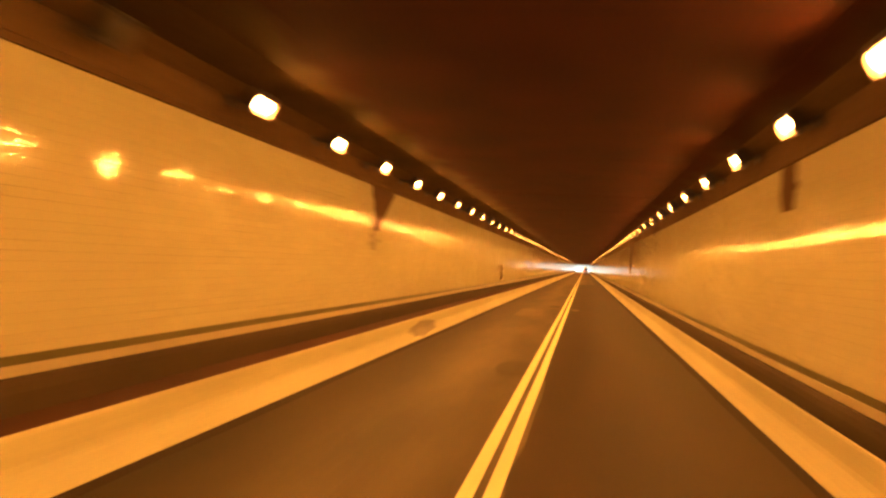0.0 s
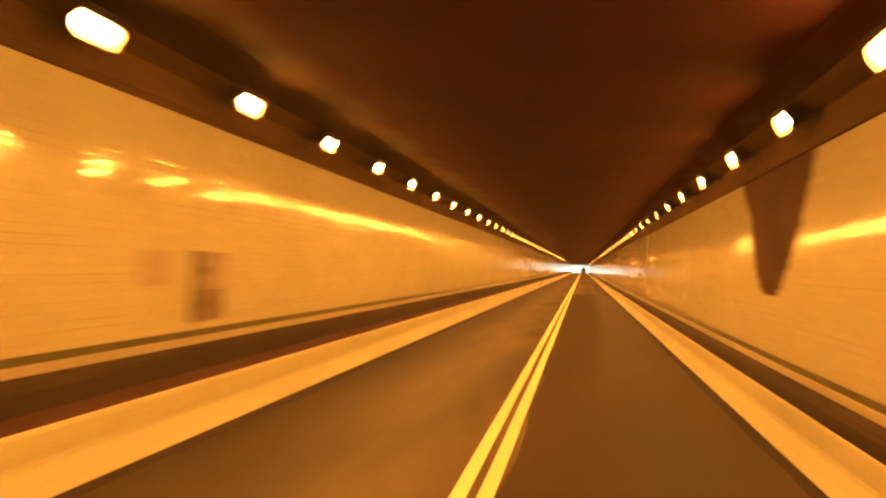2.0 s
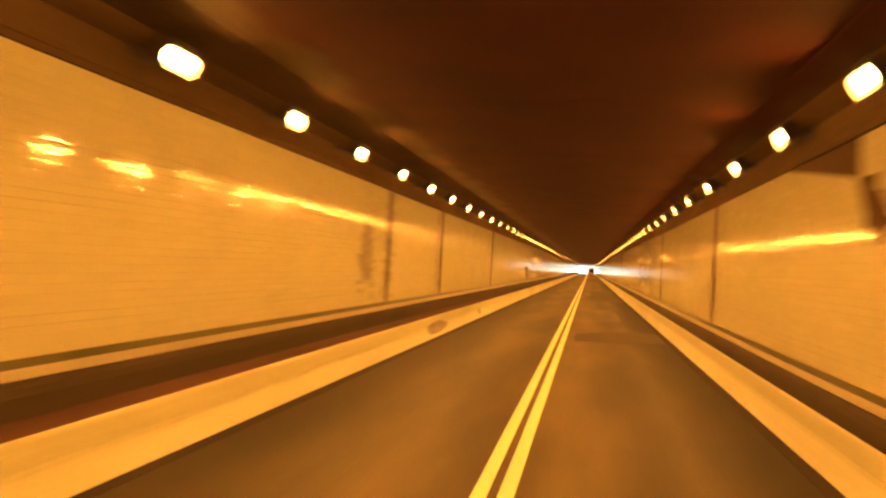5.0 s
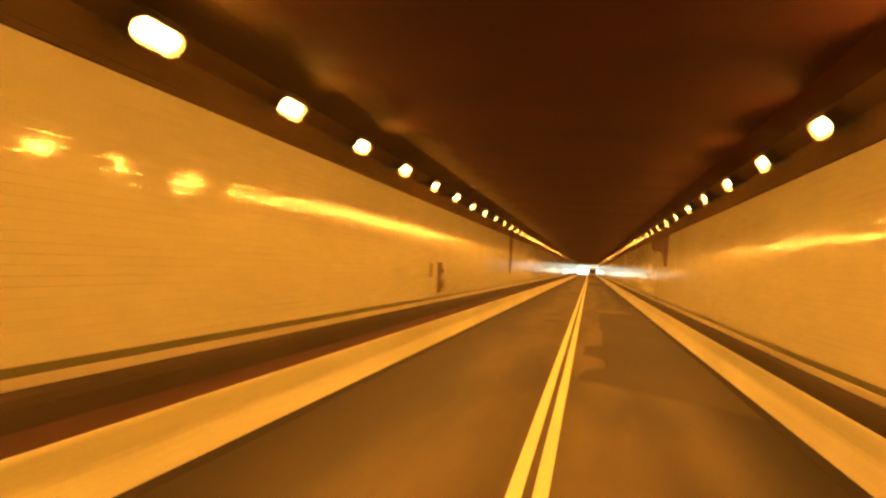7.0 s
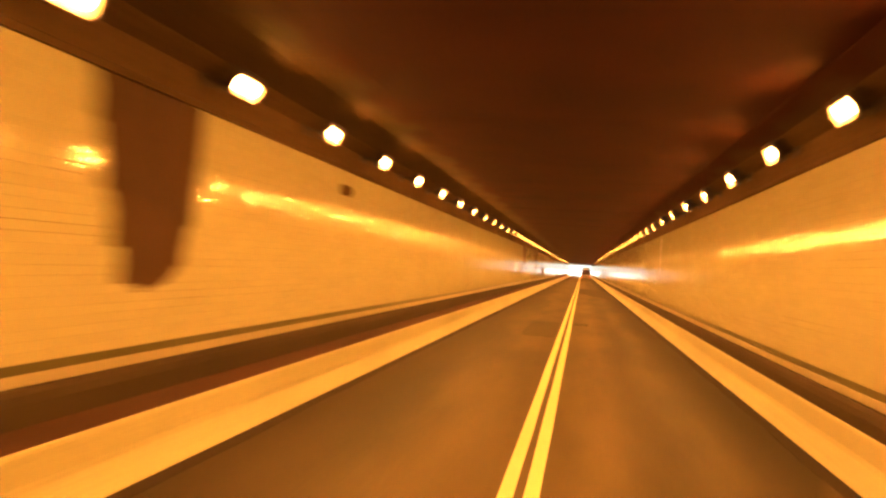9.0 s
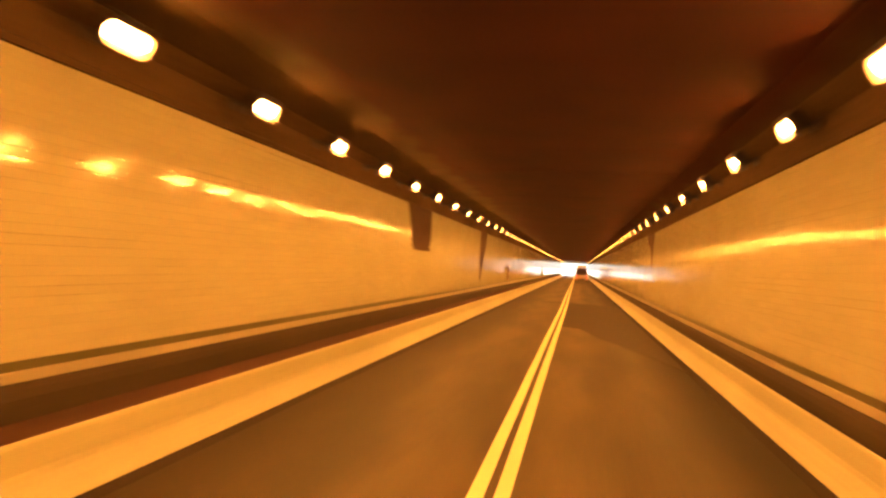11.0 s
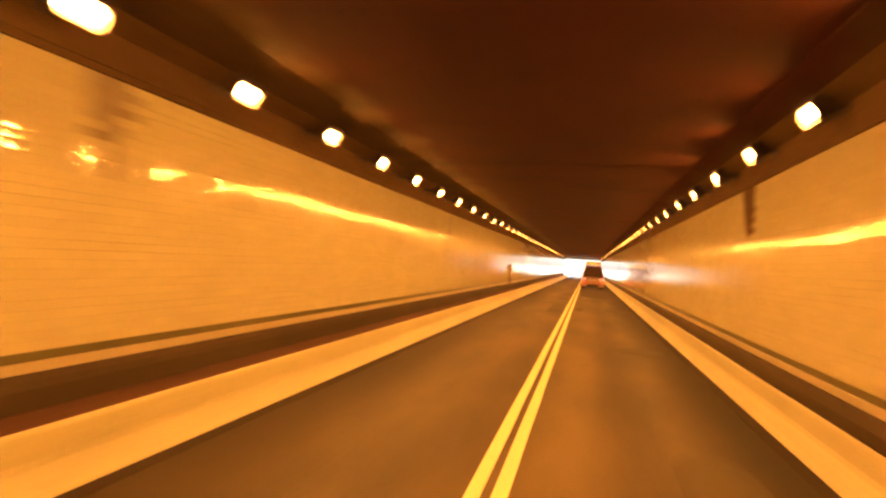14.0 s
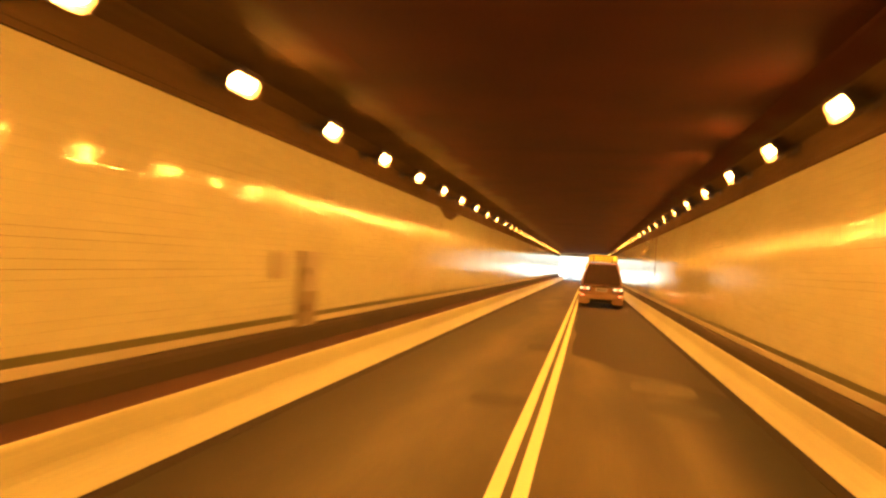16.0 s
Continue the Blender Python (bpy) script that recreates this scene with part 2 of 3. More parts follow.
# ---------------- mesh helpers ----------------
def part(name, bm, material, parent=None, label=""):
    me = bpy.data.meshes.new(name)
    bm.to_mesh(me)
    bm.free()
    me.materials.append(material)
    ob = new(name, me)
    if parent:
        ob.parent = parent
    if label:
        ob["label"] = label
    return ob


def box(bm, x0, x1, y0, y1, z0, z1, top=(1.0, 1.0), bevel=0.0, seg=1, m=None):
    """A box, whose top may be narrowed, added to bm."""
    cx, cy = (x0 + x1) / 2, (y0 + y1) / 2
    hx, hy = (x1 - x0) / 2, (y1 - y0) / 2
    v = [bm.verts.new((cx + sx * hx, cy + sy * hy, z0)) for sx, sy in ((-1, -1), (1, -1), (1, 1), (-1, 1))]
    v += [bm.verts.new((cx + sx * hx * top[0], cy + sy * hy * top[1], z1)) for sx, sy in ((-1, -1), (1, -1), (1, 1), (-1, 1))]
    fs = [bm.faces.new([v[i] for i in q]) for q in
          ((3, 2, 1, 0), (4, 5, 6, 7), (0, 1, 5, 4), (1, 2, 6, 5), (2, 3, 7, 6), (3, 0, 4, 7))]
    if bevel:
        edges = {e for f in fs for e in f.edges}
        r = bmesh.ops.bevel(bm, geom=list(edges), offset=bevel, segments=seg, profile=0.5, affect="EDGES")
        v = list({w for f in r["faces"] for w in f.verts} | {w for w in v if w.is_valid})
    if m is not None:
        bmesh.ops.transform(bm, matrix=m, verts=v)
    return bm


def drum(bm, r0, r1, depth, m, seg=20):
    bmesh.ops.create_cone(bm, cap_ends=True, segments=seg, radius1=r0, radius2=r1, depth=depth, matrix=m)
    return bm


def prism(profile, y0, y1, step=12.0):
    """A closed cross-section (x, z), drawn along the tunnel."""
    bm = bmesh.new()
    n = max(1, int((y1 - y0) / step))
    rings = [[bm.verts.new((x, y0 + (y1 - y0) * i / n, z)) for x, z in profile] for i in range(n + 1)]
    k = len(profile)
    for a, b in zip(rings, rings[1:]):
        for i in range(k):
            j = (i + 1) % k
            bm.faces.new((a[i], a[j], b[j], b[i]))
    bm.faces.new(rings[0])
    bm.faces.new(rings[-1][::-1])
    bmesh.ops.recalc_face_normals(bm, faces=bm.faces)
    return bm


def structure(name, bm, material, label, category):
    return tagged(part(name, bm, material), label, category, kind="structure")


def inside(poly, y, z):
    """Which of the points (y, z) lie in the polygon."""
    hit = np.zeros(len(y), bool)
    for (a, b), (c, d) in zip(poly, poly[1:] + poly[:1]):
        cross = ((b > z) != (d > z)) & (y < (c - a) * (z - b) / (d - b + 1e-12) + a)
        hit ^= cross
    return hit


# ---------------- ground, road, kerbs, walkways ----------------
bm = bmesh.new()
box(bm, -1500, 1500, -900, 3000, -1.2, -0.35)
structure("ground", bm, M_GROUND, "pale dry earth stretching past the tunnel to the horizon", "ground")
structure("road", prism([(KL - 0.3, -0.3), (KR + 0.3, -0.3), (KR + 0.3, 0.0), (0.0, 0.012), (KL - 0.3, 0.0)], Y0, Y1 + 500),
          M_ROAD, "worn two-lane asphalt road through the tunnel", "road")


def line_drift(y):
    """The line painters were not quite straight."""
    return 0.04 * math.exp(-((y - 205.0) / 13.0) ** 2)


def painted_line(x, half):
    """One solid line, a 9 mm coat with slightly uneven edges."""
    rnd = random.Random(int(x * 1000))
    bm = bmesh.new()
    rows, y = [], Y0 + 0.1
    while y < Y1 + 200:
        c = x + line_drift(y)
        u, v = c - half + rnd.uniform(-0.004, 0.004), c + half + rnd.uniform(-0.004, 0.004)
        rows.append([bm.verts.new(p) for p in ((u, y, 0.0), (u, y, 0.019), (u + 0.006, y, 0.021), (v - 0.006, y, 0.021), (v, y, 0.019), (v, y, 0.0))])
        y += 1.5
    for a, b in zip(rows, rows[1:]):
        for i in range(5):
            bm.faces.new((a[i], a[i + 1], b[i + 1], b[i]))
    bm.faces.new(rows[0])
    bm.faces.new(rows[-1][::-1])
    bmesh.ops.recalc_face_normals(bm, faces=bm.faces)
    return structure("road_marking", bm, M_YELLOW, "solid yellow centre line painted on asphalt", "road marking")


painted_line(-0.107, 0.066)
painted_line(0.105, 0.066)


def kerb(name, x, s):
    prof = [(0.0, -0.1), (0.0, 0.02), (0.035, 0.09), (0.095, 0.235), (0.108, 0.285), (0.122, 0.47), (0.129, 0.498),
            (0.138, Z_KERB), (0.147, 0.505), (0.19, 0.46), (0.235, Z_WALK - 0.08), (0.235, -0.1)]
    return structure(name, prism([(x + s * a, z) for a, z in prof], Y0, Y1 + 6), M_KERB,
                     "pale battered concrete kerb wall along the road, stained in places", "kerb")


kerb("kerb_left", KL, -1)
kerb("kerb_right", KR, 1)


def walkway(name, x0, x1):
    return structure(name, prism([(x0, -0.3), (x1, -0.3), (x1, Z_WALK), (x0, Z_WALK)], Y0, Y1 + 6), M_WALK,
                     "narrow dark concrete walkway behind the kerb wall", "walkway")


walkway("walkway_left", WL - 0.02, KL - 0.238)
walkway("walkway_right", KR + 0.238, WR + 0.02)

# dark gutter strip along both kerbs
for name, xa, xb in (("gutter_left", KL + 0.002, KL + 0.15), ("gutter_right", KR - 0.17, KR - 0.002)):
    bm = bmesh.new()
    rnd = random.Random(name)
    wide = 0.02
    rows, y = [], Y0
    while y < Y1:
        w = rnd.uniform(-wide, wide)
        u, v = (xa, xb + w) if "left" in name else (xa - w, xb)
        zu, zv = (0.0085, 0.004) if "left" in name else (0.0055, 0.0085)
        rows.append([bm.verts.new(p) for p in ((u, y, -0.02), (u, y, zu), (v, y, zv), (v, y, -0.02))])
        y += rnd.uniform(0.5, 1.8)
    for p, q in zip(rows, rows[1:]):
        for i in range(3):
            bm.faces.new((p[i], p[i + 1], q[i + 1], q[i]))
    bmesh.ops.recalc_face_normals(bm, faces=bm.faces)
    structure(name, bm, M_GUTTER, "dark strip of asphalt along the kerb", "gutter")

# ---------------- side walls ----------------
wall_left = structure("wall_left", prism([(WL - 0.5, -0.3), (WL - 0.015, -0.3), (WL - 0.015, Z_TOP + 0.004), (WL - 0.5, Z_TOP + 0.004)], Y0, Y1),
                      M_MORTAR, "tunnel side wall of cream glazed tile with patches fallen off", "wall")
wall_right = structure("wall_right", prism([(WR + 0.015, -0.3), (WR + 0.5, -0.3), (WR + 0.5, Z_TOP + 0.004), (WR + 0.015, Z_TOP + 0.004)], Y0, Y1),
                       M_MORTAR, "tunnel side wall of cream glazed tile with patches fallen off", "wall")


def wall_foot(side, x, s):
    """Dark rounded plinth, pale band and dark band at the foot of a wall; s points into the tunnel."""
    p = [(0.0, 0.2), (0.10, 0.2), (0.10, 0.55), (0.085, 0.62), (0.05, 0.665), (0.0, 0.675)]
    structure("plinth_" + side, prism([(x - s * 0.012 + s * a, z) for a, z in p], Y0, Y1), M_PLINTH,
              "dark rounded plinth at the foot of the wall", "plinth")
    p = [(0.0, 0.677), (0.022, 0.677), (0.026, 0.69), (0.026, 0.765), (0.022, 0.775), (0.0, 0.775)]
    structure("band_pale_" + side, prism([(x - s * 0.012 + s * a, z) for a, z in p], Y0, Y1), M_PALE,
              "pale band along the foot of the tiled wall", "trim")
    p = [(0.0, 0.777), (0.016, 0.777), (0.016, 0.861), (0.0, 0.861)]
    structure("band_dark_" + side, prism([(x - s * 0.012 + s * a, z) for a, z in p], Y0, Y1), M_BAND,
              "dark green band of tile along the wall", "trim")


wall_foot("left", WL, 1)
wall_foot("right", WR, -1)

T = Z_TOP + 0.1
FALLEN_L = [
    [(14.31, T), (16.19, T), (15.56, 3.05), (15.04, 2.6), (14.78, 2.5), (14.63, 2.9)],
    [(144.45, T), (146.22, T), (146.17, 2.6), (145.98, 1.75), (145.75, 1.5), (145.3, 1.42), (145.02, 1.55), (144.66, 2.6)],
    [(188.79, T), (191.81, T), (191.87, 2.23), (189.52, 2.2), (189.42, 2.65)],
    [(202.67, T), (204.96, T), (204.55, 2.75), (203.61, 1.8), (203.24, 1.13), (202.88, 1.13), (202.72, 2.6)],
    [(269.33, T), (272.53, T), (271.33, 3.22), (270.43, 3.22)],
    [(150.75, 3.08), (151.37, 3.08), (151.37, 3.24), (150.75, 3.24)],
]
FALLEN_R = [
    [(9.78, T), (10.46, T), (10.46, 2.86), (9.78, 2.86)],
    [(43.0, T), (39.33, T), (39.5, 3.2), (39.9, 2.5), (40.4, 1.95), (40.7, 1.7), (41.3, 1.66), (41.75, 1.85), (42.15, 2.5), (42.3, 2.9), (42.6, 3.1)],
    [(87.17, T), (84.67, T), (84.46, 2.6), (83.94, 2.3), (83.73, 2.6), (84.25, 3.0)],
    [(142.83, T), (135.43, T), (135.69, 2.2), (137.15, 2.22), (137.20, 2.88), (142.62, 3.05)],
    [(200.05, T), (197.44, T), (197.81, 2.85), (198.02, 2.15), (198.28, 2.15), (198.64, 2.95), (199.74, 3.08)],
    [(231.99, T), (231.06, T), (231.11, 2.65), (231.53, 2.6)],
]
SOILED_L = [
    [(14.21, 2.8), (15.15, 2.8), (14.90, 2.05), (14.50, 2.05)],
    [(89.95, 2.45), (90.75, 2.45), (90.75, 1.2), (89.95, 1.2)],
    [(91.55, T), (92.17, T), (92.17, 0.9), (91.55, 0.9)],
    [(96.8, T), (97.5, T), (97.5, 0.9), (96.8, 0.9)],
    [(103.11, 2.5), (103.64, 2.5), (103.64, 1.3), (103.11, 1.3)],
    [(108.15, T), (108.78, T), (108.78, 0.9), (108.15, 0.9)],
    [(218.91, T), (219.64, T), (219.43, 2.9), (219.12, 2.9)],
    [(241.1, T), (241.45, T), (241.4, 2.3), (241.15, 2.3)],
    [(224.23, T), (224.96, T), (224.75, 2.4), (224.44, 2.4)],
]
SOILED_R = [
    [(48.81, 2.6), (49.07, 2.6), (49.07, 1.0), (48.81, 1.0)],
    [(59.44, T), (59.97, T), (59.86, 1.2), (59.55, 1.2)],
    [(92.38, T), (93.01, T), (93.01, 0.9), (92.38, 0.9)],
    [(114.45, T), (114.85, T), (114.85, 0.9), (114.45, 0.9)],
    [(166.38, T), (167.01, T), (166.90, 2.0), (166.49, 2.0)],
]


def tile_grid():
    cols = int((Y1 - Y0) / TILE_W)
    rows = COURSES
    c, r = np.meshgrid(np.arange(cols), np.arange(rows), indexing="ij")
    return Y0 + (c.ravel() + 0.5) * TILE_W, Z_BAND + (r.ravel() + 0.5) * TILE_H


def tile_mesh(name, x, s, yc, zc, tilt_y, tilt_z, gap=0.0006):
    """Tiles of the wall face x, 14 mm thick, with a pillowed glaze and each with its own slight tilt; s points into the tunnel."""
    k = len(yc)
    hy, hz = TILE_W / 2 - 0.0005, TILE_H / 2 - gap
    co = np.zeros((k, 16, 3))
    # front skin in three strips, the outer two turned away a little
    for r, (f, drop) in enumerate(((-1.0, 1.0), (-0.34, 0.0), (0.34, 0.0), (1.0, 1.0))):
        for c, sy in enumerate((-1, 1)):
            lift = tilt_y * sy * hy + tilt_z * f * hz - drop * PILLOW * 0.66 * TILE_H / 2
            co[:, r * 2 + c] = np.stack([x + s * lift, yc + sy * hy, zc + f * hz], 1)
    # sides
    for i, (sy, sz) in enumerate(((-1, -1), (1, -1), (1, 1), (-1, 1))):
        lift = tilt_y * sy * hy + tilt_z * sz * hz - PILLOW * 0.66 * TILE_H / 2
        co[:, 8 + i] = np.stack([x + s * lift, yc + sy * hy, zc + sz * hz], 1)
        co[:, 12 + i] = np.stack([np.full(k, x - s * 0.014), yc + sy * hy, zc + sz * hz], 1)
    quads = np.array([(0, 1, 3, 2), (2, 3, 5, 4), (4, 5, 7, 6), (8, 12, 13, 9), (9, 13, 14, 10), (10, 14, 15, 11), (11, 15, 12, 8)])
    if s < 0:
        quads = quads[:, ::-1]
    faces = (np.arange(k)[:, None, None] * 16 + quads[None]).reshape(-1, 4)
    me = bpy.data.meshes.new(name)
    me.vertices.add(k * 16)
    me.vertices.foreach_set("co", co.ravel())
    me.loops.add(faces.size)
    me.loops.foreach_set("vertex_index", faces.ravel().astype(np.int32))
    me.polygons.add(len(faces))
    me.polygons.foreach_set("loop_start", np.arange(0, faces.size, 4, dtype=np.int32))
    me.polygons.foreach_set("use_smooth", np.tile(np.array([True] * 3 + [False] * 4), k))
    me.update(calc_edges=True)
    me.validate()
    return me


def tiled(wall, x, s, fallen, soiled, near):
    yc, zc = tile_grid()
    rng = np.random.default_rng(7 if s > 0 else 8)
    row = np.round((zc - Z_BAND) / TILE_H - 0.5).astype(int)
    cols = len(yc) // COURSES
    # every course leans a little, and the lean drifts along the wall
    knots = np.arange(0, cols + 30, 15)
    lean = np.stack([np.interp(np.arange(cols), knots, rng.normal(0, 0.002, len(knots))) for _ in range(COURSES)], 1)
    wob = rng.normal(0, 0.003, COURSES)
    runs = np.cumsum(rng.random((cols, COURSES)) < 0.25, axis=0)
    lean += rng.normal(0, 0.0065, (cols, COURSES))[runs, np.arange(COURSES)]
    ty = rng.normal(0, 0.010, len(yc))
    tz = rng.normal(0, 0.002, len(yc)) + lean.ravel() + wob[row]
    # the joints are open here and grouted flush there
    gap = np.clip(rng.normal(0.0, 0.0010, (cols, COURSES))[np.cumsum(rng.random((cols, COURSES)) < 0.12, axis=0), np.arange(COURSES)],
                  0.0004, 0.004).ravel()
    jy, jz = yc + rng.normal(0, 0.03, len(yc)), zc + rng.normal(0, 0.012, len(yc))
    gone, dirty = np.zeros(len(yc), bool), np.zeros(len(yc), bool)
    for p in fallen:
        gone |= inside(p, jy, jz)
    for p in soiled:
        dirty |= inside(p, yc + rng.normal(0, 0.08, len(yc)), zc + rng.normal(0, 0.16, cols).repeat(COURSES) + rng.normal(0, 0.06, len(yc)))
    picked = (yc > near[0]) & (yc < near[1]) & ~gone & ~dirty
    rest = ~gone & ~dirty & ~picked
    for nm, sel, mat, lab in (("tiling", rest, M_TILE, "cream glazed wall tiles, slightly uneven"),
                              ("soiled_tiling", dirty & ~gone, M_TILE_DIRTY, "soot-streaked wall tiles below leaking joints")):
        me = tile_mesh(nm, x, s, yc[sel], zc[sel], ty[sel], tz[sel], gap[sel])
        me.materials.append(mat)
        ob = new(nm, me)
        ob.parent = wall
        tagged(ob, lab, kind="stuff")
    return yc[picked], zc[picked]


near_l = tiled(wall_left, WL, 1, FALLEN_L, SOILED_L, (5.3, 6.65))
near_r = tiled(wall_right, WR, -1, FALLEN_R, SOILED_R, (7.1, 8.45))


# upright joints in the tiling
def mortar_patch(wall, x, s, outline, seed):
    """Rough mortar bed where tiles came off, smeared a little over the broken edge."""
    rnd = random.Random(seed)
    rim = [(y, min(z, Z_TOP - 0.002)) for y, z in outline]
    for _ in range(3):
        cut = []
        for (y0, z0), (y1, z1) in zip(rim, rim[1:] + rim[:1]):
            top = z0 > Z_TOP - 0.01 and z1 > Z_TOP - 0.01
            f = 0.0 if top else 0.22
            cut += [(y0 + (y1 - y0) * f, z0 + (z1 - z0) * f), (y1 + (y0 - y1) * f, z1 + (z0 - z1) * f)]
        rim = [p for p, q in zip(cut, cut[1:] + cut[:1]) if math.dist(p, q) > 0.01]
    rim = [(y + rnd.uniform(-0.012, 0.012), min(z + rnd.uniform(-0.012, 0.012), Z_TOP - 0.002)) for y, z in rim]
    bm = bmesh.new()
    face = [bm.verts.new((x + s * 0.004, y, z)) for y, z in rim]
    back = [bm.verts.new((x - s * 0.013, y, z)) for y, z in rim]
    bm.faces.new(face)
    for i in range(len(rim)):
        j = (i + 1) % len(rim)
        bm.faces.new((face[i], face[j], back[j], back[i]))
    bmesh.ops.triangulate(bm, faces=[f for f in bm.faces if len(f.verts) > 4])
    bmesh.ops.recalc_face_normals(bm, faces=bm.faces)
    part("mortar_patch", bm, M_MORTAR, wall, "dark mortar bed where tiles have come off")


for wall, x, s, patches in ((wall_left, WL, 1, FALLEN_L), (wall_right, WR, -1, FALLEN_R)):
    for i, p in enumerate(patches):
        mortar_patch(wall, x, s, p, i)


def joint(x, s, y, w, z0, z1):
    bm = bmesh.new()
    box(bm, min(x, x + s * 0.018), max(x, x + s * 0.018), y - w / 2, y + w / 2, z0, z1, bevel=0.005)
    return tagged(part("joint_cover", bm, M_MORTAR), "dark upright cover strip over a wall joint", "joint cover", "wall joint covers",
                  kind="structure")


for y, w in ((97.57, 0.12), (108.85, 0.14), (91.86, 0.08)):
    joint(WL, 1, y, w, Z_BAND, Z_TOP)
for y, w, z0 in ((103.75, 0.14, Z_BAND), (114.65, 0.12, Z_BAND), (92.69, 0.08, Z_BAND), (280.03, 0.16, 1.74)):
    joint(WR, -1, y, w, z0, Z_TOP)


# ---------------- ceiling, cornices, portal ----------------
def cornice(name, x, s):
    """Dark concrete over the tiling: a small ledge, an upright face and a sloping lip."""
    p = [(-0.5, Z_TOP + 0.006), (0.035, Z_TOP + 0.006), (0.035, Z_TOP + 0.07), (-0.01, Z_TOP + 0.10), (-0.01, 3.93), (0.30, 4.05), (0.30, Z_CEIL + 0.3), (-0.5, Z_CEIL + 0.3)]
    return structure(name, prism([(x + s * a, z) for a, z in p], Y0, Y1), M_CORNICE,
                     "soot-stained concrete cornice above the tiling", "cornice")


def haunch(name, x, s, wide):
    p = [(0.302, 4.052), (min(0.95, wide - 0.05), Z_CEIL - 0.01), (wide, Z_CEIL + 0.012), (wide, Z_CEIL + 0.3), (0.302, Z_CEIL + 0.3)]
    return structure(name, prism([(x + s * a, z) for a, z in p], Y0, Y1), M_HAUNCH, "grimy sloping concrete haunch under the ceiling", "haunch")


HAUNCH_L, HAUNCH_R = 1.74, 0.70
haunch("haunch_left", WL, 1, HAUNCH_L)
haunch("haunch_right", WR, -1, HAUNCH_R)
cornice("cornice_left", WL, 1)
cornice("cornice_right", WR, -1)

bm = bmesh.new()
xa, xb = WL + HAUNCH_L - 0.02, WR - HAUNCH_R + 0.02
box(bm, xa, xb, Y0, Y1, Z_CEIL + 0.03, Z_CEIL + 0.3)
y = Y0
rnd = random.Random(3)
while y < Y1 - 0.01:
    e = min(y + LAMP_STEP / 2, Y1)
    box(bm, xa + 0.003, xb - 0.003, y + 0.003, e - 0.003, Z_CEIL + rnd.uniform(0, 0.008), Z_CEIL + 0.03)
    y = e
structure("ceiling", bm, M_SOOT, "soot-blackened flat tunnel ceiling of concrete panels", "ceiling")

bm = bmesh.new()
box(bm, WL - 0.5, WR + 0.5, Y0 - 0.4, Y0, -0.3, Z_CEIL + 0.3)
structure("wall_back", bm, M_SOOT, "dark concrete closing the far end of the tunnel", "wall")
bm = bmesh.new()
box(bm, WL - 6, WL, Y1, Y1 + 0.8, -0.4, 6.5, bevel=0.03)
box(bm, WR, WR + 6, Y1, Y1 + 0.8, -0.4, 6.5, bevel=0.03)
box(bm, WL, WR, Y1, Y1 + 0.8, 3.7, 6.5)
structure("portal", bm, M_CONC, "weathered concrete portal at the bright end of the tunnel", "portal")


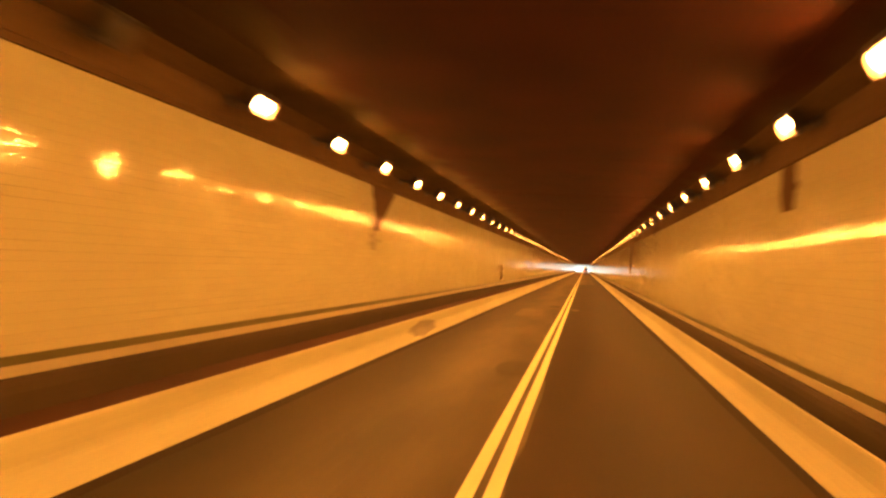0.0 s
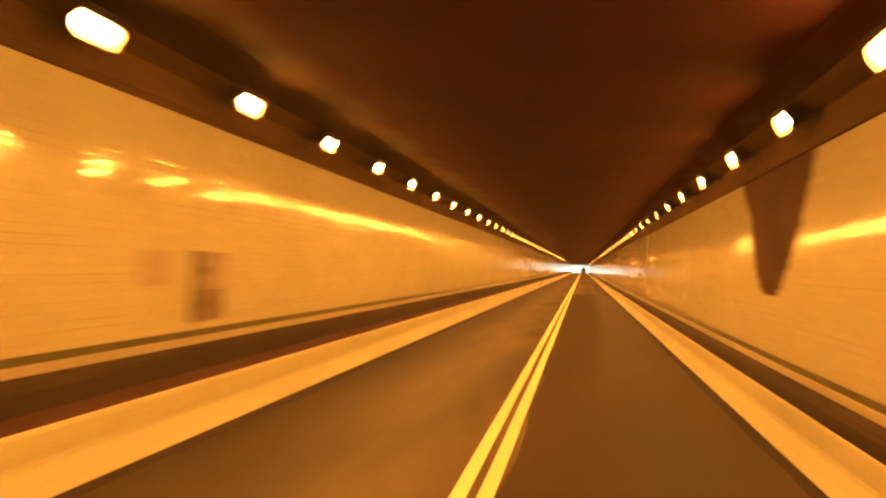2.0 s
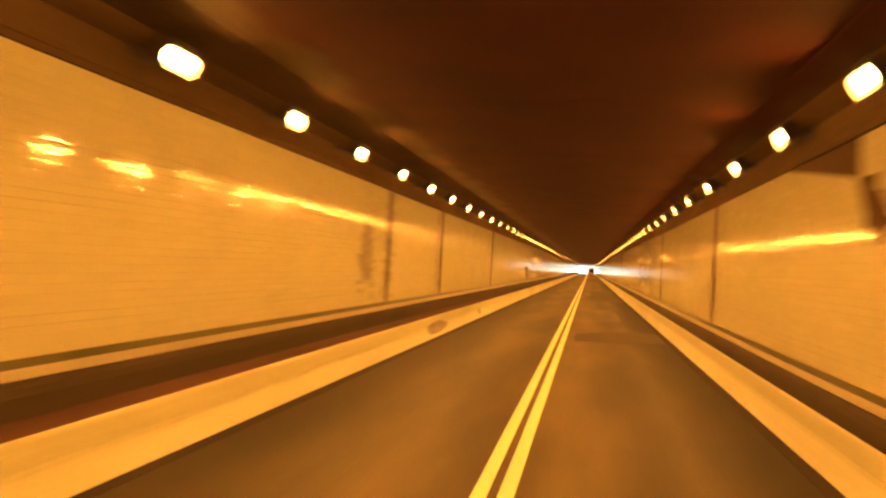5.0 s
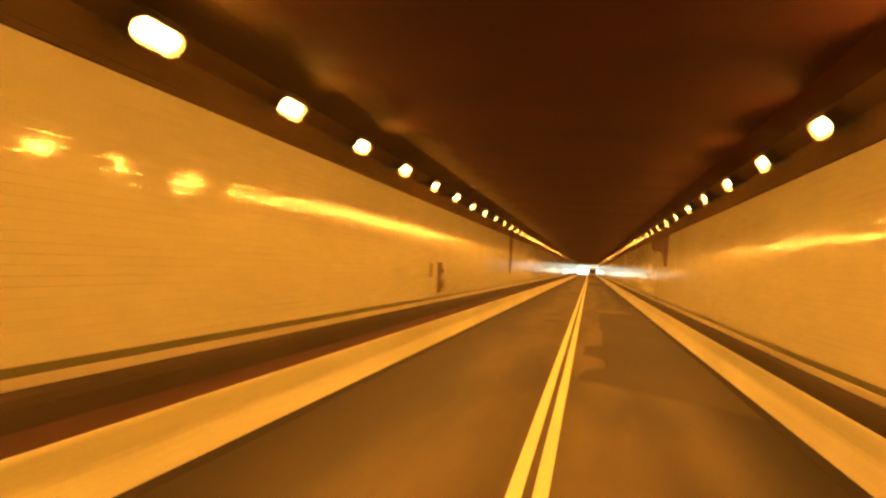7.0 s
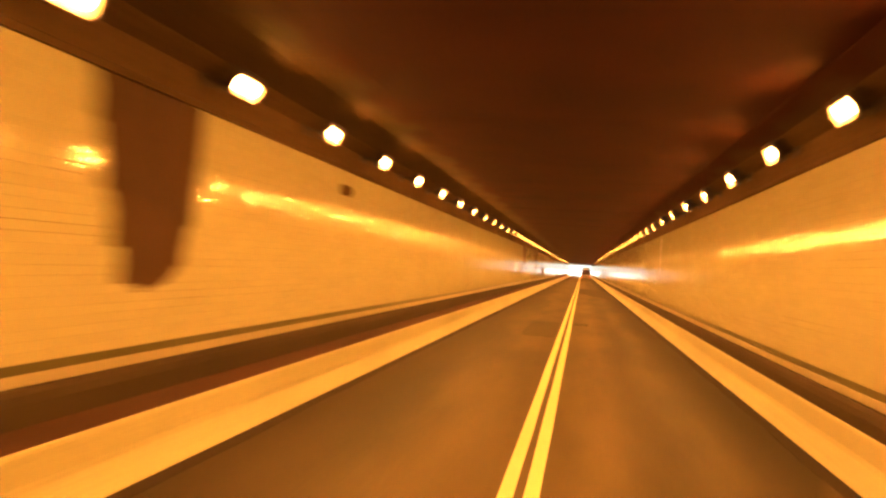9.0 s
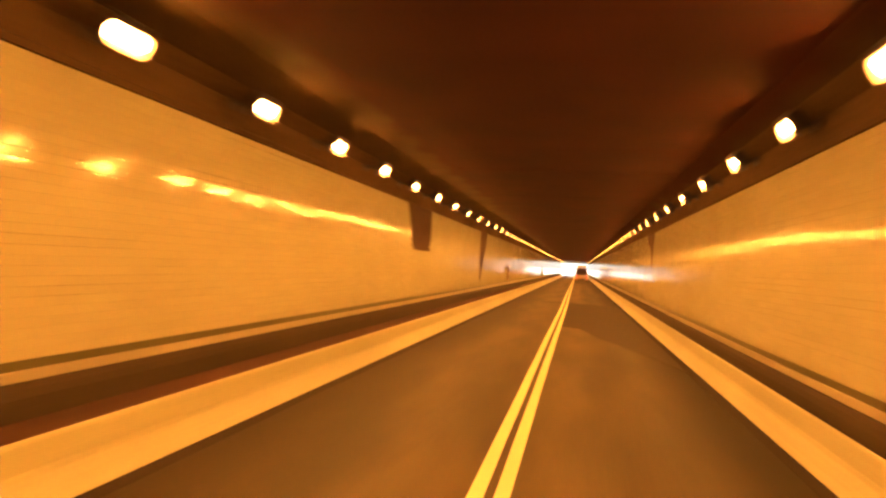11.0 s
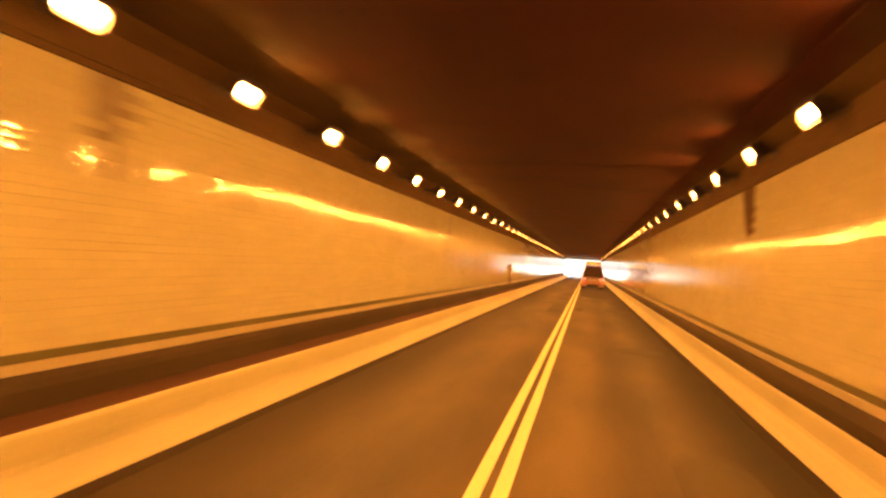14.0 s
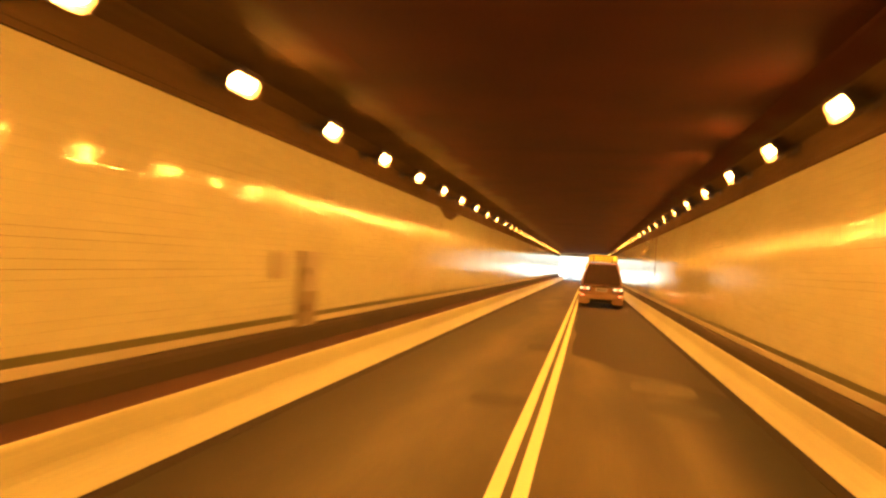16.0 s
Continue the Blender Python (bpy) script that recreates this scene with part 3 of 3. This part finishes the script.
# ---------------- tunnel lights ----------------
def tunnel_light(x, s):
    """Box floodlight on a bracket, turned down towards the road; s points into the tunnel."""
    root = new("tunnel_light")
    tilt = Matrix.Rotation(s * radians(-47), 4, "Y")
    bm = bmesh.new()
    box(bm, -0.15, 0.15, -0.19, 0.19, 0.075, 0.21, top=(0.7, 0.75), bevel=0.025, seg=2, m=tilt)
    part("housing", bm, M_METAL, root)
    bm = bmesh.new()
    box(bm, -0.18, 0.18, -0.21, 0.21, 0.05, 0.075, bevel=0.01, m=tilt)
    part("rim", bm, M_METAL, root)
    bm = bmesh.new()
    n = 24
    def ring(a, b, z):
        return [bm.verts.new(tilt @ Vector((a * math.cos(2 * math.pi * i / n), b * math.sin(2 * math.pi * i / n), z))) for i in range(n)]

    def skin(rings, closed=False):
        for lo, hi in zip(rings, rings[1:] + (rings[:1] if closed else [])):
            for i in range(n):
                bm.faces.new((lo[i], hi[i], hi[(i + 1) % n], lo[(i + 1) % n]))

    skin([ring(0.109, 0.121, 0.048), ring(0.122, 0.140, 0.040), ring(0.126, 0.144, 0.022)])
    bmesh.ops.recalc_face_normals(bm, faces=bm.faces)
    for f in bm.faces:
        f.smooth = True
    part("reflector", bm, M_RIM, root, "softly glowing reflector round the lamp glass")
    bm = bmesh.new()
    # the sleeve reaches lower on the side of the wall, and fore and aft against glare
    tube = [ring(0.128, 0.146, 0.052), ring(0.128, 0.146, 0.012), ring(0.136, 0.154, 0.012), ring(0.136, 0.154, 0.052)]
    for k in (1, 2):
        for i, v in enumerate(tube[k]):
            a = 2 * math.pi * i / n
            v.co += tilt @ Vector((0, 0, -0.055 * max(0.0, -s * math.cos(a)) - 0.022 * math.sin(a) ** 2))
    skin(tube, closed=True)
    bmesh.ops.recalc_face_normals(bm, faces=bm.faces)
    part("sleeve", bm, M_METAL, root)
    bm = bmesh.new()
    dome = [ring(0.107 * math.cos(a), 0.118 * math.cos(a), 0.036 - BULGE * math.sin(a)) for a in (0.0, 0.3, 0.6, 0.9, 1.2, 1.42)]
    skin(dome)
    bm.faces.new(dome[-1])
    bmesh.ops.recalc_face_normals(bm, faces=bm.faces)
    for f in bm.faces:
        f.smooth = True
    part("lens", bm, M_LAMP, root, "glowing amber sodium lens")
    wall_x = (WL if s > 0 else WR) - x
    bm = bmesh.new()
    a, b = sorted((wall_x, -s * 0.08))
    box(bm, a, b, -0.03, 0.03, 0.06, 0.11, bevel=0.006)
    box(bm, min(wall_x, wall_x + s * 0.02), max(wall_x, wall_x + s * 0.02), -0.09, 0.09, 0.0, 0.17, bevel=0.004)
    part("bracket", bm, M_METAL, root)
    tagged(root, "lit sodium tunnel light on a bracket above the tiling", "tunnel light", "tunnel lights")
    return root


M_UNLIT = surface("unlit_lens", (0.16, 0.14, 0.11), (0.24, 0.21, 0.17), rough=(0.15, 0.25), scale=6.0, fine=30.0, bump=0.0)
first_l, first_r = tunnel_light(LAMP_L, 1), tunnel_light(LAMP_R, -1)
k0, k1 = int(Y0 / LAMP_STEP) + 1, int((Y1 - 1.5) / LAMP_STEP)
for master, x, shift in ((first_l, LAMP_L, 0.0), (first_r, LAMP_R, LAMP_SHIFT)):
    master.matrix_basis = pose(x, (k0 + shift) * LAMP_STEP, LAMP_Z)
    for k in range(k0 + 1, k1):
        lamp = copy_thing(master, pose(x, (k + shift) * LAMP_STEP, LAMP_Z))
        if k == 2 and x < 0:
            # one burnt-out light
            for ob in lamp.children:
                if ob.name.startswith(("lens", "reflector")):
                    ob.data = ob.data.copy()
                    ob.data.materials[0] = M_UNLIT
                    ob["label"] = "dark burnt-out lens"
            lamp["label"] = "unlit tunnel light on a bracket above the tiling"


# ---------------- cabinets on the left wall ----------------
def wall_cabinet(y, w, z0, z1):
    root = new("wall_cabinet")
    root.location = (WL, y, z0)
    h = z1 - z0
    bm = bmesh.new()
    box(bm, -0.012, 0.10, -w / 2, w / 2, 0, h, bevel=0.012, seg=2)
    part("body", bm, M_CABINET, root)
    for i, (a, b) in enumerate(((0.03, h * 0.48), (h * 0.52, h - 0.03))):
        bm = bmesh.new()
        box(bm, 0.101, 0.118, -w / 2 + 0.03, w / 2 - 0.03, a, b, bevel=0.006)
        door = part("door", bm, M_CABINET if i else M_DOOR_DARK, root, "olive upper door" if i else "dark brown lower door")
        bm = bmesh.new()
        box(bm, 0.119, 0.15, -w / 2 + 0.07, -w / 2 + 0.10, (a + b) / 2 - 0.06, (a + b) / 2 + 0.06, bevel=0.006)
        part("handle", bm, M_METAL, door)
    bm = bmesh.new()
    box(bm, -0.01, 0.125, -w / 2 - 0.02, w / 2 + 0.02, h, h + 0.025, bevel=0.006)
    part("hood", bm, M_CABINET, root)
    return tagged(root, "two-door steel cabinet, olive above, dark brown below, on tiled wall", "cabinet", "wall cabinets")


def call_box(y, z0, z1, w=0.42):
    root = new("call_box")
    root.location = (WL, y, z0)
    h = z1 - z0
    bm = bmesh.new()
    box(bm, -0.012, 0.06, -w / 2, w / 2, 0, h, bevel=0.01, seg=2)
    part("body", bm, M_CALLBOX, root)
    bm = bmesh.new()
    box(bm, 0.061, 0.072, -w / 2 + 0.03, w / 2 - 0.03, 0.03, h - 0.03, bevel=0.004)
    part("door", bm, M_CALLBOX, root)
    return tagged(root, "small shallow tan call box on the tiled wall", "call box", "call boxes")


for y, z0, z1 in ((38.60, 0.97, 1.84), (127.45, 0.96, 1.84), (215.75, 0.95, 1.86), (259.93, 0.66, 1.86)):
    wall_cabinet(y, 0.62, z0, z1)
for y in (37.56, 126.36, 214.68, 258.93):
    call_box(y, 1.45, 1.85)


# ---------------- road repairs and kerb stains ----------------
def blot(name, cx, cy, rx, ry, z, material, label, seed, square=0.0, thick=0.004):
    """Flat patch with an irregular outline lying on the road."""
    rnd = random.Random(seed)
    bm = bmesh.new()
    n = 28
    rim = []
    for i in range(n):
        a = 2 * math.pi * i / n
        c, s = math.cos(a), math.sin(a)
        k = (abs(c) ** (2 + square) + abs(s) ** (2 + square)) ** (-1 / (2 + square)) * (1 + rnd.uniform(-0.03, 0.03))
        rim.append((cx + rx * c * k, cy + ry * s * k))
    z = 0.012 * (1 - abs(cx) / 3.0) + z
    lo = [bm.verts.new((x, y, z - 0.01)) for x, y in rim]
    hi = [bm.verts.new((x, y, z + thick - 0.004 * (abs(x) - abs(cx)))) for x, y in rim]
    bm.faces.new(hi)
    bm.faces.new(lo[::-1])
    for i in range(n):
        j = (i + 1) % n
        bm.faces.new((lo[i], lo[j], hi[j], hi[i]))
    return tagged(part(name, bm, material), label, "road patch", "road patches", kind="structure")


REPAIRS = (
    # centre x, y, half width, half length, tone, squareness
    (-0.4, 12.4, 0.35, 0.9, 0, 0), (-0.5, 32.3, 0.25, 0.6, 0, 1), (-0.68, 66.0, 0.45, 2.3, 0, 3), (-0.65, 78.0, 0.5, 2.2, 1, 1),
    (-0.42, 50.0, 0.22, 0.8, 0, 1), (-0.42, 54.0, 0.18, 0.6, 0, 1), (0.42, 30.4, 0.2, 0.7, 1, 0), (-1.3, 27.2, 0.5, 2.5, 1, 1),
    (1.45, 105.4, 0.5, 3.5, 1, 2), (-0.75, 132.0, 0.35, 0.5, 0, 0),
    (-0.72, 160.5, 0.5, 2.6, 0, 3), (0.45, 163.0, 0.3, 0.4, 0, 1), (1.4, 139.8, 1.0, 1.3, 1, 2), (0.25, 208.9, 1.55, 0.28, 0, 3),
    (0.45, 249.8, 0.18, 1.0, 0, 6), (-0.52, 250.1, 0.37, 3.2, 0, 5), (-1.45, 252.5, 0.4, 0.35, 1, 0),
    (1.85, 261.1, 0.5, 0.55, 1, 1), (-0.58, 258.9, 0.38, 0.35, 0, 1), (-0.42, 265.2, 0.3, 0.6, 0, 1), (1.95, 259.5, 0.5, 0.45, 0, 0), (2.1, 250.2, 0.55, 0.4, 0, 0),
    (1.95, 235.2, 0.6, 0.5, 0, 0), (2.0, 224.5, 0.4, 1.8, 0, 1),
)
for i, (cx, cy, rx, ry, tone, sq) in enumerate(REPAIRS):
    blot("road_patch", cx, cy, rx, ry, 0.0004 * (i % 5) + (0.003 if tone else 0.0), M_PALEASP if tone else M_DARKASP,
         "pale worn patch in the asphalt" if tone else "darker asphalt repair in the road", i, sq * 2.5)


def resurfaced(outline, seed, material=M_NEWASP):
    """A stretch of the lane laid anew: a thin slab with a slightly ragged outline (x, y)."""
    rnd = random.Random(seed)
    rim = []
    for (x0, y0), (x1, y1) in zip(outline, outline[1:] + outline[:1]):
        k = max(2, int(math.hypot((x1 - x0) * 4, y1 - y0) / 1.2))
        straight = min(x0, x1) > 2.7
        for i in range(k):
            f = i / k
            w = 0.0 if straight else 0.05
            rim.append((x0 + (x1 - x0) * f + rnd.uniform(-w, w), y0 + (y1 - y0) * f + rnd.uniform(-w, w) * 2))
    bm = bmesh.new()
    hi = [bm.verts.new((x, y, 0.012 * (1 - x / (KR + 0.3)) + 0.0035)) for x, y in rim]
    lo = [bm.verts.new((x, y, -0.02)) for x, y in rim]
    bm.faces.new(hi)
    for i in range(len(rim)):
        j = (i + 1) % len(rim)
        bm.faces.new((lo[i], lo[j], hi[j], hi[i]))
    bmesh.ops.triangulate(bm, faces=[f for f in bm.faces if len(f.verts) > 4])
    bmesh.ops.recalc_face_normals(bm, faces=bm.faces)
    return tagged(part("resurfaced_lane", bm, material), "darker, newer asphalt laid over one lane", "road patch", "resurfaced lanes", kind="structure")


EDGE, LINE = KR - 0.006, 0.2
resurfaced([(LINE, Y0 + 0.2), (EDGE, Y0 + 0.2), (EDGE, 81.0), (1.9, 82.4), (LINE, 80.6)], 1)
resurfaced([(0.33, 94.6), (1.6, 94.9), (EDGE, 95.6), (EDGE, 98.6), (1.7, 98.2), (0.36, 96.6)], 2, M_GREYASP)
resurfaced([(0.32, 119.6), (1.4, 119.0), (EDGE, 117.6), (EDGE, 147.0), (2.3, 144.6), (1.5, 141.6), (1.0, 139.0), (0.88, 135.0), (0.85, 126.4),
            (0.78, 125.2), (0.37, 124.6), (0.34, 123.2), (0.84, 122.5), (0.8, 121.3), (0.42, 120.8)], 3, M_GREYASP)
resurfaced([(0.3, 264.4), (0.9, 263.4), (1.4, 262.5), (2.3, 262.1), (EDGE, 260.6), (EDGE, 292.0), (LINE, 291.0)], 5)
resurfaced([(LINE, 193.6), (0.8, 193.2), (1.25, 190.6), (1.7, 189.6), (2.3, 187.2), (EDGE, 184.5), (EDGE, 208.6), (LINE, 208.6)], 4)


def kerb_stain(y0, y1, z0, z1, seed):
    """Oily smear lying on the sloping face of the left kerb."""
    rnd = random.Random(seed)
    bm = bmesh.new()
    n = 24

    def face_x(z):
        return KL - np.interp(z, (0.02, 0.09, 0.235, 0.285, 0.47), (0.0, 0.035, 0.095, 0.108, 0.122)) + 0.004

    rim = []
    for i in range(n):
        a = 2 * math.pi * i / n
        k = 1 + rnd.uniform(-0.12, 0.12)
        y, z = (y0 + y1) / 2 + (y1 - y0) / 2 * math.cos(a) * k, (z0 + z1) / 2 + (z1 - z0) / 2 * math.sin(a) * k
        z = min(max(z, 0.03), 0.45)
        rim.append(bm.verts.new((face_x(z), y, z)))
    mid = (z0 + z1) / 2
    hub = bm.verts.new((face_x(mid), (y0 + y1) / 2, mid))
    for i in range(n):
        bm.faces.new((rim[i], rim[(i + 1) % n], hub))
    return tagged(part("kerb_stain", bm, M_STAIN), "dark oily smear on the kerb wall", "stain", "kerb stains", kind="structure")


kerb_stain(14.7, 17.3, 0.06, 0.40, 1)
kerb_stain(92.2, 94.5, 0.08, 0.36, 2)
kerb_stain(99.6, 100.2, 0.12, 0.30, 3)


# ---------------- the vehicle ahead ----------------
def off_roader(x, y):
    """Large estate car with its tail towards -y, its wheels on the road."""
    car = new("off_roader")
    car.location = (x, y, 0.012)
    w = 1.10
    bm = bmesh.new()
    box(bm, -w, w, 0.05, 5.1, 0.42, 1.07, top=(0.97, 0.985), bevel=0.07, seg=3)
    part("body", bm, M_CAR, car)
    bm = bmesh.new()
    box(bm, -w * 0.955, w * 0.955, 0.12, 3.7, 1.065, 2.22, top=(0.72, 0.86), bevel=0.08, seg=3)
    part("cabin", bm, M_CAR, car)
    bm = bmesh.new()
    lean = 0.217
    v = [bm.verts.new(p) for p in ((-0.90, 0.115, 1.12), (0.90, 0.115, 1.12), (0.84, 0.115 + lean * 0.48, 1.60), (0.66, 0.115 + lean * 1.02, 2.14), (-0.66, 0.115 + lean * 1.02, 2.14), (-0.84, 0.115 + lean * 0.48, 1.60))]
    u = [bm.verts.new((q.co.x, q.co.y + 0.03, q.co.z)) for q in v]
    bm.faces.new(v)
    bm.faces.new(u[::-1])
    for i in range(6):
        bm.faces.new((v[i], u[i], u[(i + 1) % 6], v[(i + 1) % 6]))
    bmesh.ops.recalc_face_normals(bm, faces=bm.faces)
    part("rear_window", bm, M_GLASS, car, "dark tinted rear window")
    for s in (-1, 1):
        bm = bmesh.new()
        n = [(1.03, 0.55, 1.16), (1.03, 3.2, 1.16), (0.79, 2.9, 2.03), (0.79, 0.75, 2.03)]
        a = [bm.verts.new((s * (p[0] + 0.012), p[1], p[2])) for p in n]
        b = [bm.verts.new((s * (p[0] - 0.03), p[1], p[2])) for p in n]
        bm.faces.new(a)
        bm.faces.new(b[::-1])
        for i in range(4):
            bm.faces.new((a[i], b[i], b[(i + 1) % 4], a[(i + 1) % 4]))
        bmesh.ops.recalc_face_normals(bm, faces=bm.faces)
        part("side_window", bm, M_GLASS, car)
        bm = bmesh.new()
        box(bm, s * 0.80 - 0.27, s * 0.80 + 0.27, 0.02, 0.10, 0.80, 1.04, bevel=0.03, seg=2)
        cluster = part("tail_light", bm, M_PLASTIC, car, "tail light cluster with red and pale lenses")
        for k, (a, b, mat) in enumerate(((0.04, 0.20, M_BACKLENS), (0.22, 0.34, M_TAIL), (0.36, 0.50, M_BACKLENS))):
            bm = bmesh.new()
            mid = s * (0.53 + (a + b) / 2)
            box(bm, mid - (b - a) / 2, mid + (b - a) / 2, 0.0, 0.03, 0.86, 0.99, bevel=0.01)
            part("lens", bm, mat, cluster, "glowing red lens" if mat is M_TAIL else "glowing pale lens")
        bm = bmesh.new()
        box(bm, s * 0.90 - 0.09, s * 0.90 + 0.09, -0.075, 0.0, 0.56, 0.64, bevel=0.01)
        part("reflector", bm, M_TAIL, car)
        bm = bmesh.new()
        box(bm, s * 0.80 - 0.14, s * 0.80 + 0.14, 0.06, 0.10, 0.05, 0.43, bevel=0.01)
        part("mud_flap", bm, M_PLASTIC, car)
        for yy in (1.05, 4.15):
            bm = bmesh.new()
            side = Matrix.Translation((s * 0.93, yy, 0.39)) @ Matrix.Rotation(math.pi / 2, 4, "Y")
            drum(bm, 0.39, 0.39, 0.27, side, 28)
            bmesh.ops.bevel(bm, geom=[e for e in bm.edges if abs(e.verts[0].co.x - e.verts[1].co.x) < 1e-4], offset=0.03, segments=2,
                            affect="EDGES")
            wheel = part("wheel", bm, M_RUBBER, car)
            bm = bmesh.new()
            drum(bm, 0.24, 0.22, 0.04, Matrix.Translation((s * 1.075, yy, 0.39)) @ Matrix.Rotation(s * math.pi / 2, 4, "Y"), 20)
            part("rim", bm, M_METAL, wheel)
    bm = bmesh.new()
    box(bm, -1.08, 1.08, -0.07, 0.12, 0.40, 0.68, bevel=0.05, seg=3)
    part("bumper", bm, M_CAR, car)
    for s in (-1, 1):
        bm = bmesh.new()
        box(bm, s * 0.80 - 0.27, s * 0.80 + 0.27, -0.05, 0.14, 0.17, 0.41, bevel=0.04, seg=2)
        part("bumper_corner", bm, M_CAR, car)
    bm = bmesh.new()
    box(bm, -0.28, 0.28, 0.012, 0.05, 0.80, 0.95, bevel=0.008)
    plate = part("number_plate", bm, M_PLATE, car)
    bm = bmesh.new()
    for i in range(5):
        box(bm, -0.20 + i * 0.09, -0.14 + i * 0.09, 0.006, 0.012, 0.83, 0.92)
    part("plate_bars", bm, M_PLASTIC, plate)
    bm = bmesh.new()
    box(bm, -0.5, 0.5, 0.0, 0.06, 1.0, 1.045, bevel=0.015)
    part("tailgate_handle", bm, M_METAL, car)
    for xx, ww in ((-0.72, 0.16), (0.08, 0.10), (0.62, 0.18)):
        bm = bmesh.new()
        box(bm, xx - ww, xx + ww, 0.035, 0.07, 1.055, 1.085, bevel=0.008)
        part("trim_strip", bm, M_CHROME, car, "bright chrome strip under the rear window")
    bm = bmesh.new()
    box(bm, -0.8, 0.8, 0.3, 4.8, 0.26, 0.45, bevel=0.04)
    part("underbody", bm, M_PLASTIC, car)
    bm = bmesh.new()
    drum(bm, 0.035, 0.035, 0.25, Matrix.Translation((0.55, 0.1, 0.33)) @ Matrix.Rotation(math.pi / 2, 4, "X"), 12)
    part("exhaust_pipe", bm, M_METAL, car)
    bm = bmesh.new()
    box(bm, -0.72, 0.72, 0.42, 2.9, 2.26, 2.60, top=(0.95, 0.94), bevel=0.05, seg=3)
    load = part("roof_box", bm, M_CARGO, car, "yellow luggage box on the roof")
    for s in (-1, 1):
        bm = bmesh.new()
        box(bm, s * 0.66 - 0.025, s * 0.66 + 0.025, 0.5, 3.0, 2.21, 2.26, bevel=0.008)
        part("roof_rail", bm, M_PLASTIC, car)
        bm = bmesh.new()
        box(bm, s * 0.45 - 0.02, s * 0.45 + 0.02, 0.40, 0.43, 2.28, 2.56)
        part("strap", bm, M_PLASTIC, load)
    return tagged(car, "bronze-coloured off-road estate car with lit tail lights on the road", "car")


off_roader(1.26, 283.2)

# ---------------- single tiles nearest the road's start ----------------
for wall, x, s, (ys, zs) in ((wall_left, WL, 1, near_l), (wall_right, WR, -1, near_r)):
    rng = np.random.default_rng(11)
    kinds = []
    for i in range(10):
        a, b = rng.normal(0, 0.003), rng.normal(0, 0.005)
        me = tile_mesh("tile", 0.0, s, np.array([0.0]), np.array([0.0]), np.array([a]), np.array([b]))
        me.materials.append(M_TILE)
        kinds.append(me)
    for i, (y, z) in enumerate(zip(ys, zs)):
        ob = new("tile", kinds[int(rng.integers(10))])
        ob.parent = wall
        ob.location = (x, float(y), float(z))
